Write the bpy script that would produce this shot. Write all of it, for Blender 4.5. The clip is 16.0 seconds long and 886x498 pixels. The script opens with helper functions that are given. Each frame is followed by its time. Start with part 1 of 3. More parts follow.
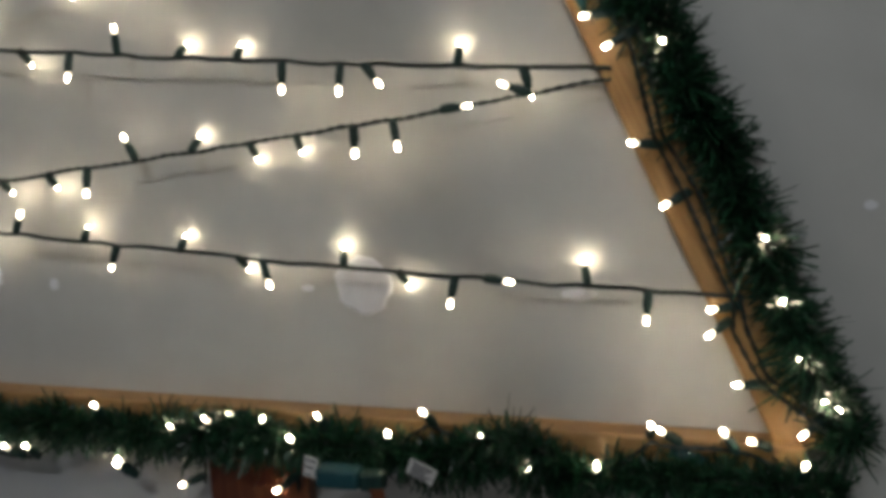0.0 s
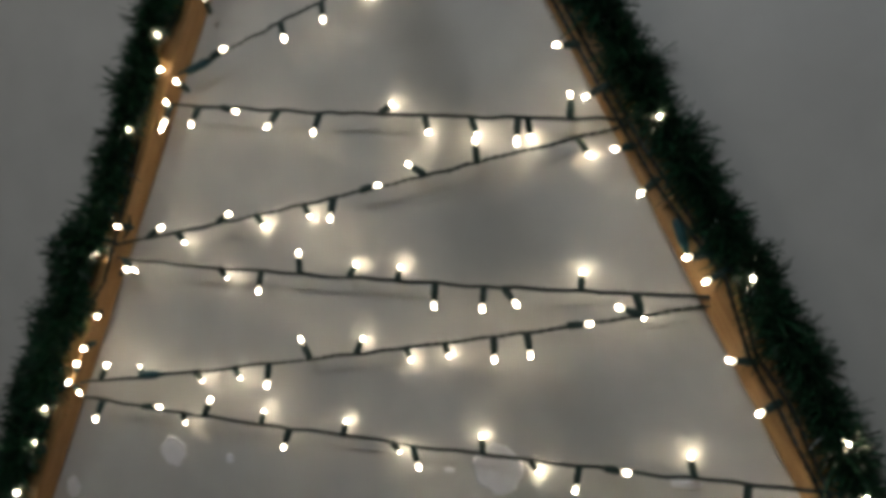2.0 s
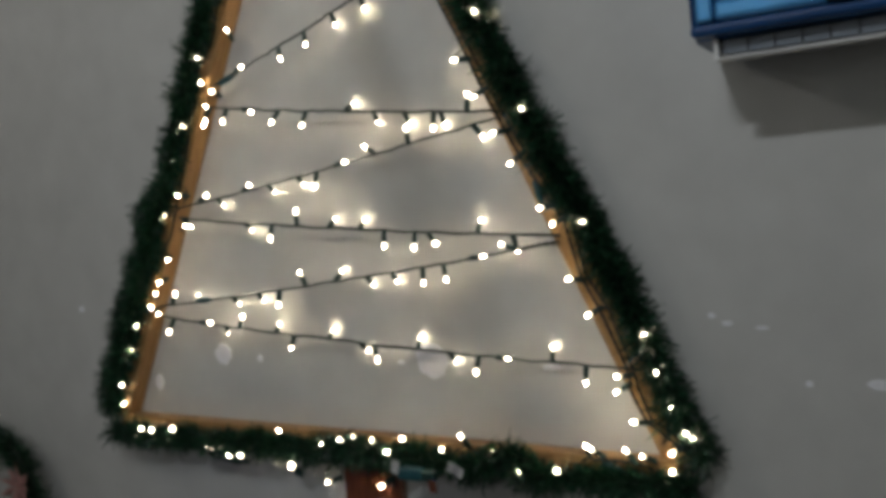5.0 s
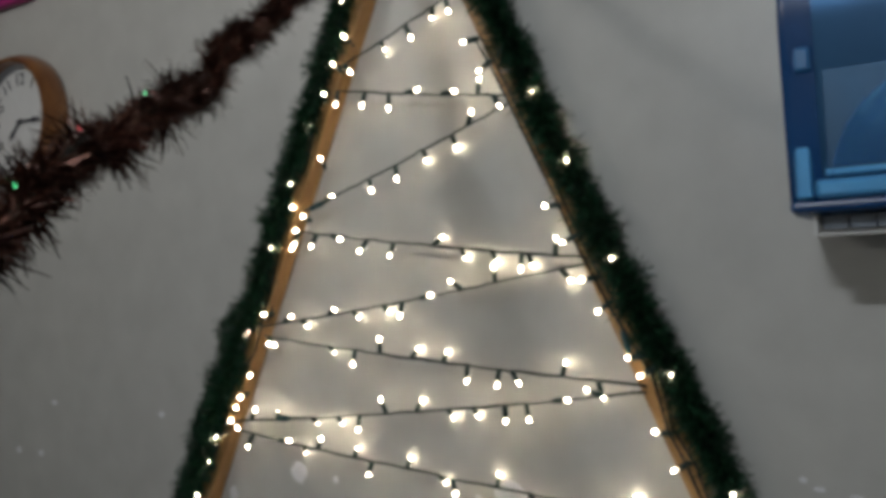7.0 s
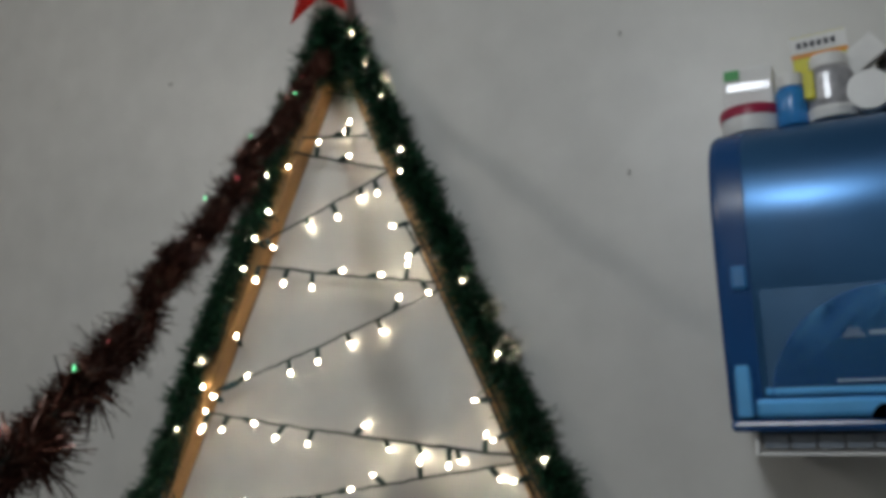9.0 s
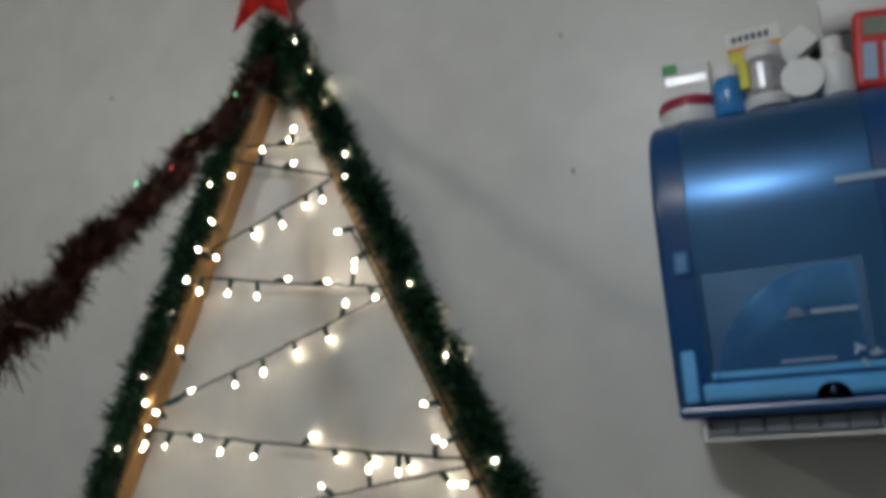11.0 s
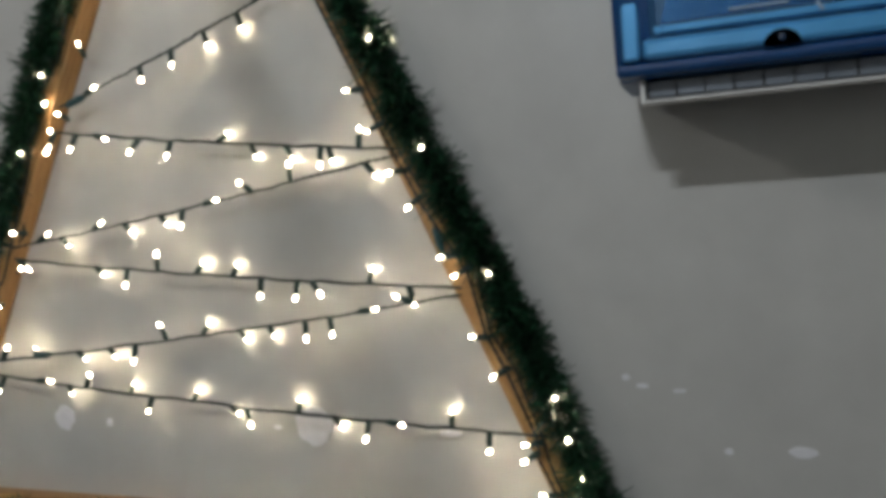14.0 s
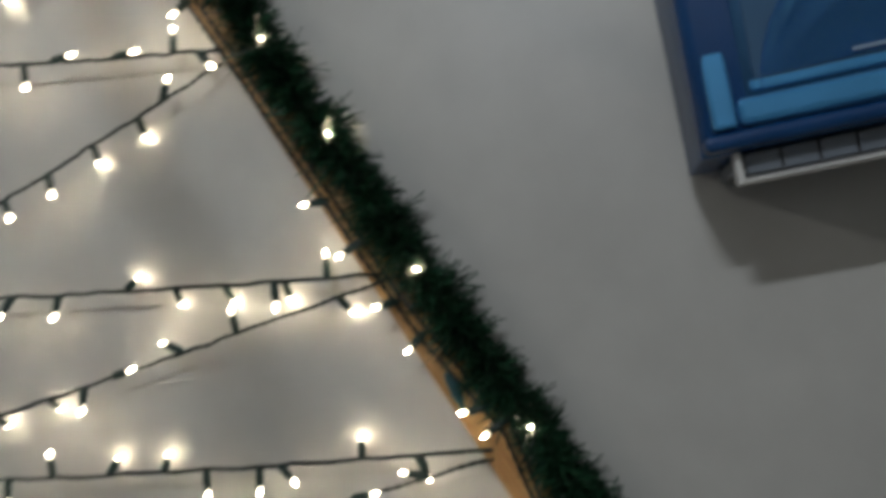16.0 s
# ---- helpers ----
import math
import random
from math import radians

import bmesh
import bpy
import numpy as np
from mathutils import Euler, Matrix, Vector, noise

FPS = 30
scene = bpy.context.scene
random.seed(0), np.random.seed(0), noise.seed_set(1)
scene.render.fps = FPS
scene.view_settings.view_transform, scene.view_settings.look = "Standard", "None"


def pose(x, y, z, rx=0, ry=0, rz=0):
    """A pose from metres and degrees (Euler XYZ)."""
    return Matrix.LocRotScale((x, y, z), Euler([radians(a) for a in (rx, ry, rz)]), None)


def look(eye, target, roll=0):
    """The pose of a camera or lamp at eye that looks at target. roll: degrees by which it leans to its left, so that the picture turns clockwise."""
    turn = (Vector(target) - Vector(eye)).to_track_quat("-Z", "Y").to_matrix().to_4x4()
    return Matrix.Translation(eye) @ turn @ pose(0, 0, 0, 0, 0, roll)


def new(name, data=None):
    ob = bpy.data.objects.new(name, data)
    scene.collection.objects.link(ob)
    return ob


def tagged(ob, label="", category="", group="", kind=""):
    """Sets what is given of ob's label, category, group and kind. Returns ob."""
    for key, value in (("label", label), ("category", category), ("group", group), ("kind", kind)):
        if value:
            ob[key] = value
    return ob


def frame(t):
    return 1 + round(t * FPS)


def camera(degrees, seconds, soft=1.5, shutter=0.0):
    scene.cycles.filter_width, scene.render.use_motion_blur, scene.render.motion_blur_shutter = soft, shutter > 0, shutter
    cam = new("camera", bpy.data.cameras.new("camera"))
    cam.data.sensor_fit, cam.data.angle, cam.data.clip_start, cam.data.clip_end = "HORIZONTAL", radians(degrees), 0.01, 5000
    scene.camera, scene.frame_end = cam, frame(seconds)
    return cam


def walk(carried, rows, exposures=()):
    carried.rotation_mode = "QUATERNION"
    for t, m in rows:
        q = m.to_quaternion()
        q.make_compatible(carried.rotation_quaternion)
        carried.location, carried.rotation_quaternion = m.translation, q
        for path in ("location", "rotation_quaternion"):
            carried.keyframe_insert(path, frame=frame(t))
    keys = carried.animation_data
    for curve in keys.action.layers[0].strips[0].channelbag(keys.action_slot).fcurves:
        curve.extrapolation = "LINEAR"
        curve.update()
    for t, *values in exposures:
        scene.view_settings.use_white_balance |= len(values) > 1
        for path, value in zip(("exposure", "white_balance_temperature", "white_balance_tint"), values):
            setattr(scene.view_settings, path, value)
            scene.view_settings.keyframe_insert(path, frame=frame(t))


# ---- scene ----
cam = camera(53.7, 16.0, soft=4.7, shutter=0.35)
PATH = [
    (0, (0.356, -0.898, 1.148), (-0.229, 0.989, 0.837), -3.0),
    (0.5, (0.305, -0.941, 1.181), (-0.215, 0.967, 0.882), -3.4),
    (1, (0.274, -0.988, 1.235), (-0.247, 0.927, 0.982), -3.5),
    (1.5, (0.264, -1.032, 1.266), (-0.298, 0.876, 1.066), -3.7),
    (2, (0.353, -1.101, 1.246), (-0.38, 0.76, 1.259), -2.8),
    (2.5, (0.537, -1.125, 1.287), (-0.47, 0.603, 1.315), 1.0),
    (3, (0.603, -1.229, 1.293), (-0.329, 0.54, 1.351), -2.0),
    (3.5, (0.661, -1.338, 1.247), (-0.26, 0.438, 1.26), -2.8),
    (3.7, (0.693, -1.364, 1.231), (-0.251, 0.398, 1.242), -2.9),
    (5.8, (0.837, -1.425, 1.226), (-0.158, 0.306, 1.114), -4.5),
    (6, (0.829, -1.436, 1.256), (-0.168, 0.297, 1.219), -3.9),
    (6.5, (0.819, -1.429, 1.303), (-0.229, 0.274, 1.339), -3.6),
    (7, (0.782, -1.448, 1.362), (-0.298, 0.234, 1.444), -2.1),
    (7.5, (0.738, -1.463, 1.389), (-0.342, 0.217, 1.501), -1.5),
    (8, (0.716, -1.437, 1.429), (-0.299, 0.278, 1.594), -1.3),
    (8.5, (0.72, -1.43, 1.465), (-0.195, 0.328, 1.731), -0.9),
    (8.7, (0.718, -1.434, 1.481), (-0.169, 0.332, 1.788), -1.0),
    (10.8, (0.73, -1.407, 1.446), (-0.037, 0.375, 1.93), -3.7),
    (11, (0.723, -1.401, 1.419), (-0.036, 0.395, 1.865), -3.2),
    (11.5, (0.717, -1.37, 1.374), (-0.085, 0.442, 1.644), -3.0),
    (12, (0.714, -1.344, 1.316), (-0.106, 0.474, 1.467), -2.7),
    (12.5, (0.716, -1.325, 1.284), (-0.105, 0.497, 1.354), -2.4),
    (13, (0.728, -1.315, 1.263), (-0.064, 0.522, 1.264), -2.8),
    (13.5, (0.722, -1.302, 1.259), (-0.029, 0.551, 1.234), -3.2),
    (14, (0.701, -1.281, 1.261), (0.009, 0.595, 1.231), -3.4),
    (14.5, (0.651, -1.262, 1.261), (-0.03, 0.618, 1.228), -3.8),
    (15, (0.628, -1.202, 1.253), (-0.051, 0.679, 1.259), -3.2),
    (15.5, (0.594, -1.105, 1.294), (-0.202, 0.727, 1.389), -4.0),
    (16, (0.437, -1.017, 1.341), (0.068, 0.943, 1.487), -10.4),
]
EXPOSURE = [(0, -0.38), (0.5, -0.44), (1, -0.82), (1.5, -0.76), (2, -0.74), (2.5, -0.46), (3, -0.42), (3.5, -0.43), (6, -0.22), (6.5, -0.22), (8, -0.10), (11, -0.05), (12, -0.12), (12.5, -0.30), (13.5, -0.25), (14, 0.02), (14.5, -0.10), (15, -0.42), (15.5, -0.42), (16, -0.22)]
walk(cam, [(t, look(eye, target, roll)) for t, eye, target, roll in PATH], EXPOSURE)


# ---- room light ----
world = bpy.data.worlds.new("room_world")
scene.world = world
world.use_nodes = True
world.node_tree.nodes["Background"].inputs[0].default_value = (0.75, 0.83, 1.0, 1)
world.node_tree.nodes["Background"].inputs[1].default_value = 0.05


def area_lamp(name, eye, target, sx, sy, watts, colour):
    data = bpy.data.lights.new(name, "AREA")
    data.shape, data.size, data.size_y, data.energy, data.color = "RECTANGLE", sx, sy, watts, colour
    ob = new(name, data)
    ob.matrix_world = look(eye, target)
    return ob


CEIL = 2.75
area_lamp("ceiling_lamp_near", (0.30, -2.30, CEIL - 0.07), (0.30, 0, 1.55), 0.30, 0.10, 23.0, (0.90, 0.96, 1.0))
area_lamp("ceiling_lamp_side", (-1.57, -1.70, CEIL - 0.07), (0.10, 0.0, 1.5), 0.13, 0.10, 8.5, (1.0, 0.96, 0.88))
# unseen fill, added to brighten the rear wall that the dispenser reflects
area_lamp("rear_fill_lamp", (-0.40, -4.40, CEIL - 0.07), (-0.20, -5.8, 1.5), 0.9, 0.25, 60, (0.95, 0.98, 1.0))


# ---- materials ----
def nodes_of(name):
    m = bpy.data.materials.new(name)
    m.use_nodes = True
    nt = m.node_tree
    return m, nt, nt.nodes["Principled BSDF"]


def mat(name, base, rough=0.5, metal=0.0, var=0.15, scale=30.0, bump=0.0, bump_scale=200.0, island=0.0, trans=0.0, coat=0.0, base2=None, big=0.0, stretch=(1, 1, 1)):
    """Principled colour with fine and broad noise, optional grain direction and relief."""
    m, nt, b = nodes_of(name)
    N, L = nt.nodes, nt.links
    b.inputs["Roughness"].default_value = rough
    b.inputs["Metallic"].default_value = metal
    b.inputs["Transmission Weight"].default_value = trans
    b.inputs["Coat Weight"].default_value = coat
    tc = N.new("ShaderNodeTexCoord")
    mp = N.new("ShaderNodeMapping")
    mp.inputs["Scale"].default_value = stretch
    L.new(tc.outputs["Object"], mp.inputs[0])
    n1 = N.new("ShaderNodeTexNoise")
    n1.inputs["Scale"].default_value, n1.inputs["Detail"].default_value = scale, 6
    L.new(mp.outputs[0], n1.inputs["Vector"])
    ramp = N.new("ShaderNodeValToRGB")
    ramp.color_ramp.elements[0].position, ramp.color_ramp.elements[1].position = 0.3, 0.7
    dark = base2 or tuple(c * (1 - var) for c in base)
    lite = base if base2 else tuple(min(1, c * (1 + var)) for c in base)
    ramp.color_ramp.elements[0].color, ramp.color_ramp.elements[1].color = (*dark, 1), (*lite, 1)
    L.new(n1.outputs["Fac"], ramp.inputs[0])
    colour = ramp.outputs[0]
    for kind, amount in (("big", big), ("island", island)):
        if not amount:
            continue
        if kind == "big":
            src = N.new("ShaderNodeTexNoise")
            src.inputs["Scale"].default_value, src.inputs["Detail"].default_value = 2.2, 3
            L.new(tc.outputs["Object"], src.inputs["Vector"])
            value = src.outputs["Fac"]
        else:
            src = N.new("ShaderNodeNewGeometry")
            value = src.outputs["Random Per Island"]
        mr = N.new("ShaderNodeMapRange")
        mr.inputs[3].default_value, mr.inputs[4].default_value = 1 - amount, 1 + amount
        L.new(value, mr.inputs[0])
        hsv = N.new("ShaderNodeHueSaturation")
        L.new(mr.outputs[0], hsv.inputs["Value"])
        L.new(colour, hsv.inputs["Color"])
        colour = hsv.outputs[0]
    L.new(colour, b.inputs["Base Color"])
    if bump:
        n2 = N.new("ShaderNodeTexNoise")
        n2.inputs["Scale"].default_value, n2.inputs["Detail"].default_value = bump_scale, 4
        L.new(mp.outputs[0], n2.inputs["Vector"])
        bp = N.new("ShaderNodeBump")
        bp.inputs["Strength"].default_value, bp.inputs["Distance"].default_value = bump, 0.002
        L.new(n2.outputs["Fac"], bp.inputs["Height"])
        L.new(bp.outputs[0], b.inputs["Normal"])
    return m


def glow(name, colour, strength):
    m, nt, b = nodes_of(name)
    b.inputs["Base Color"].default_value = (0.8, 0.75, 0.6, 1)
    b.inputs["Emission Color"].default_value = (*colour, 1)
    b.inputs["Emission Strength"].default_value = strength
    return m


WALL = mat("painted_wall", (0.60, 0.595, 0.57), 0.38, var=0.05, scale=11, bump=0.14, bump_scale=160, big=0.10)
WALL_SIDE = mat("painted_side_wall", (0.58, 0.575, 0.55), 0.6, var=0.04, scale=9, bump=0.1, bump_scale=120, big=0.06)
# for the added dark band on the unseen rear wall
REAR_BAND = mat("unseen_dark_band", (0.10, 0.10, 0.105), 0.5, var=0.08, scale=9, bump=0.1, bump_scale=120)
CEILING = mat("ceiling_board", (0.75, 0.75, 0.73), 0.9, var=0.06, scale=40, bump=0.2, bump_scale=90)
FLOOR = mat("grey_floor", (0.25, 0.24, 0.23), 0.4, var=0.15, scale=25, bump=0.05, big=0.1)
FILLER = mat("wall_filler", (0.90, 0.90, 0.93), 0.75, var=0.05, scale=60, bump=0.2, bump_scale=300)
NICK = mat("dark_nick", (0.34, 0.33, 0.31), 0.8, var=0.3, scale=300)
PINE = mat("pine_wood", (0.47, 0.275, 0.11), 0.42, base2=(0.31, 0.16, 0.06), scale=26, bump=0.15, bump_scale=60, big=0.15, stretch=(6, 6, 0.7))
TRUNK = mat("stained_wood", (0.20, 0.065, 0.025), 0.4, base2=(0.12, 0.035, 0.015), scale=22, bump=0.15, bump_scale=70, big=0.2, stretch=(6, 6, 0.7))
NEEDLE = mat("pvc_needles", (0.013, 0.054, 0.026), 0.34, var=0.35, scale=30, island=0.7)
STEM = mat("garland_stem", (0.010, 0.020, 0.010), 0.7, var=0.3, scale=80)
TINSEL = mat("brown_tinsel", (0.072, 0.027, 0.018), 0.27, metal=0.7, var=0.4, scale=20, island=0.75)
CABLE = mat("cable_rubber", (0.008, 0.016, 0.012), 0.5, var=0.3, scale=120)
SOCKET = mat("socket_green", (0.010, 0.040, 0.034), 0.42, var=0.25, scale=90)
BULB = glow("lit_bulb", (1.0, 0.84, 0.61), 11)
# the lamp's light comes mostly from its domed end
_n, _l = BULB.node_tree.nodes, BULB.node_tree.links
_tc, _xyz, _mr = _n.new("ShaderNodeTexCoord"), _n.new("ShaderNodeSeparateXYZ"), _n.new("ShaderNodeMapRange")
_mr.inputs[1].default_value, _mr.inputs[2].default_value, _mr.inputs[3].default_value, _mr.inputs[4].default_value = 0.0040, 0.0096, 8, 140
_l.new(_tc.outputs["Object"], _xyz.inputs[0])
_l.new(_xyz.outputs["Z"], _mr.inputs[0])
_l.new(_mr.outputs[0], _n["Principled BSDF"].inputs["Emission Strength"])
BULB_RED = glow("lit_red_bulb", (1.0, 0.06, 0.10), 3)
BULB_GREEN = glow("lit_green_bulb", (0.10, 1.0, 0.40), 2.5)
BLUE = mat("blue_tinted_plastic", (0.011, 0.083, 0.27), 0.27, var=0.12, scale=6, trans=0.25, coat=0.0, big=0.15)
BLUE_LITE = mat("blue_moulded_plastic", (0.085, 0.38, 0.76), 0.28, metal=0.3, var=0.1, scale=12, coat=0.3)
CLIP = mat("blue_clip_plastic", (0.035, 0.19, 0.46), 0.3, var=0.1, scale=12)
PANEL = mat("smoky_panel", (0.085, 0.20, 0.38), 0.20, metal=0.45, var=0.12, scale=8, coat=0.3)
WINDOW = mat("blue_clear_window", (0.040, 0.14, 0.31), 0.30, metal=0.5, var=0.15, scale=5, trans=0.2, big=0.2)
DISC = mat("blue_seen_roll", (0.14, 0.45, 0.95), 0.24, metal=0.85, var=0.12, scale=7, big=0.15, coat=0.3)
# drawn plastic, with its sheen stretched along the width
for _m in (WINDOW, BLUE):
    _t = _m.node_tree.nodes.new("ShaderNodeTangent")
    _t.direction_type, _t.axis = "RADIAL", "Z"
    _m.node_tree.nodes["Principled BSDF"].inputs["Anisotropic"].default_value = 0.8
    _m.node_tree.links.new(_t.outputs[0], _m.node_tree.nodes["Principled BSDF"].inputs["Tangent"])
NAVY = mat("navy_plastic", (0.010, 0.035, 0.10), 0.25, var=0.15, scale=10, coat=0.3)
GREY = mat("grey_plastic", (0.13, 0.15, 0.175), 0.45, var=0.1, scale=40)
TRAY = mat("tray_plastic", (0.19, 0.22, 0.26), 0.35, var=0.1, scale=30)
DARK = mat("dark_plastic", (0.012, 0.013, 0.016), 0.4, var=0.2, scale=50)
WHITE = mat("white_plastic", (0.74, 0.74, 0.73), 0.35, var=0.03, scale=50)
PAPER = mat("white_paper", (0.78, 0.78, 0.77), 0.8, var=0.03, scale=70, bump=0.1)
PRINT = mat("pale_print", (0.30, 0.42, 0.58), 0.4, var=0.05)
INK = mat("dark_ink", (0.03, 0.03, 0.05), 0.6, var=0.2)
RED = mat("red_foil", (0.62, 0.025, 0.018), 0.22, metal=0.35, var=0.3, scale=35, bump=0.5, bump_scale=55, big=0.25)
RED_PLASTIC = mat("red_plastic", (0.55, 0.025, 0.025), 0.3, var=0.1)
MAROON = mat("maroon_plastic", (0.32, 0.014, 0.055), 0.35, var=0.1)
SKYBLUE = mat("blue_label", (0.03, 0.22, 0.55), 0.25, var=0.15, scale=60, coat=0.4)
YELLOW = mat("yellow_card", (0.62, 0.58, 0.03), 0.5, var=0.1, scale=40)
ORANGE = mat("orange_card", (0.75, 0.30, 0.04), 0.5, var=0.1)
GREEN = mat("green_print", (0.03, 0.32, 0.06), 0.5, var=0.15)
SILVER = mat("silver_label", (0.42, 0.42, 0.44), 0.3, metal=0.3, var=0.2, scale=60)
LCD = mat("lcd_grey", (0.22, 0.25, 0.22), 0.2, var=0.1)
MAGENTA = mat("magenta_card", (0.42, 0.02, 0.20), 0.5, var=0.15, scale=15)
CLOCKWOOD = mat("clock_wood", (0.30, 0.12, 0.03), 0.28, base2=(0.17, 0.055, 0.015), scale=18, coat=0.4, big=0.2, stretch=(1, 1, 4))
DIAL = mat("clock_dial", (0.80, 0.80, 0.80), 0.4, var=0.02)
BRONZE = mat("dial_ring", (0.35, 0.36, 0.38), 0.3, metal=0.6, var=0.1)
PINK = mat("pink_petals", (0.55, 0.30, 0.27), 0.6, var=0.2, scale=40)
NAVYRIM = mat("blue_chair_plastic", (0.02, 0.06, 0.42), 0.18, var=0.1, coat=0.4)
TEAL = mat("teal_plastic", (0.015, 0.075, 0.09), 0.4, var=0.2, scale=60)
LENS = mat("lamp_lens", (0.8, 0.8, 0.8), 0.5, var=0.02)


# ---- mesh helpers ----
def link(name, bm, material, parent=None, label="", m=None, smooth=False):
    mesh = bpy.data.meshes.new(name)
    bm.to_mesh(mesh)
    bm.free()
    mesh.materials.append(material)
    if smooth:
        for p in mesh.polygons:
            p.use_smooth = True
        mesh.set_sharp_from_angle(angle=radians(38))
    ob = new(name, mesh)
    if m is not None:
        ob.matrix_basis = m
    if parent is not None:
        ob.parent = parent
    return tagged(ob, label)


def part(name, bm, material, parent, label="", m=None, smooth=False):
    return link(name, bm, material, parent, label, m, smooth)


def holder(name, x=0, y=0, z=0, label="", category="", group="", kind="", m=None):
    ob = new(name)
    ob.empty_display_size = 0.02
    ob.matrix_basis = m if m is not None else pose(x, y, z)
    return tagged(ob, label, category, group, kind)


def box(x0, x1, y0, y1, z0, z1, bevel=0.0, segments=2, bm=None):
    bm = bm or bmesh.new()
    made = bmesh.ops.create_cube(bm, size=1.0)["verts"]
    for v in made:
        v.co = Vector(((x0 + x1) / 2 + v.co.x * (x1 - x0), (y0 + y1) / 2 + v.co.y * (y1 - y0), (z0 + z1) / 2 + v.co.z * (z1 - z0)))
    if bevel:
        edges = list({e for v in made for e in v.link_edges})
        bmesh.ops.bevel(bm, geom=edges, offset=bevel, segments=segments, affect="EDGES", profile=0.5)
    return bm


def lathe(profile, n=20, bm=None):
    """A closed turned shape round z from (radius, height) pairs."""
    bm = bm or bmesh.new()
    rings = []
    for r, z in profile:
        if r < 1e-6:
            rings.append([bm.verts.new((0, 0, z))])
        else:
            rings.append([bm.verts.new((r * math.cos(2 * math.pi * k / n), r * math.sin(2 * math.pi * k / n), z)) for k in range(n)])
    for a, b in zip(rings, rings[1:]):
        for k in range(n):
            j = (k + 1) % n
            if len(a) == 1 and len(b) > 1:
                bm.faces.new((a[0], b[j], b[k]))
            elif len(b) == 1 and len(a) > 1:
                bm.faces.new((a[k], a[j], b[0]))
            elif len(a) > 1:
                bm.faces.new((a[k], a[j], b[j], b[k]))
    bmesh.ops.recalc_face_normals(bm, faces=bm.faces[:])
    return bm


def frames_along(points):
    """Tangent and two normals at each point of a line."""
    out, up = [], Vector((0.1, -1, 0.2)).normalized()
    for k, p in enumerate(points):
        t = (points[min(k + 1, len(points) - 1)] - points[max(k - 1, 0)]).normalized()
        a = (up - up.dot(t) * t).normalized()
        out.append((t, a, t.cross(a)))
        up = a
    return out


def tube(points, radius, n=6, bm=None, caps=True):
    bm = bm or bmesh.new()
    rings = []
    for p, (t, a, b) in zip(points, frames_along(points)):
        rings.append([bm.verts.new(p + radius * (math.cos(2 * math.pi * k / n) * a + math.sin(2 * math.pi * k / n) * b)) for k in range(n)])
    for r, s in zip(rings, rings[1:]):
        for k in range(n):
            bm.faces.new((r[k], r[(k + 1) % n], s[(k + 1) % n], s[k]))
    if caps:
        bm.faces.new(rings[0][::-1])
        bm.faces.new(rings[-1])
    return bm


def sampled(points, step):
    """Points at even steps along a line."""
    out, left = [points[0].copy()], step
    for a, b in zip(points, points[1:]):
        d = (b - a).length
        while left <= d:
            out.append(a.lerp(b, left / d))
            left += step
        left -= d
    out.append(points[-1].copy())
    return out


def twisted(points, strand=0.0014, off=0.0013, pitch=0.026, wires=2):
    """A cord of wires wound round one another."""
    line = sampled(points, pitch / 7)
    fr = frames_along(line)
    bm = bmesh.new()
    for w in range(wires):
        pts = []
        for k, (p, (t, a, b)) in enumerate(zip(line, fr)):
            ang = 2 * math.pi * (k / 7 + w / wires)
            pts.append(p + off * (math.cos(ang) * a + math.sin(ang) * b))
        tube(pts, strand, 5, bm)
    return bm


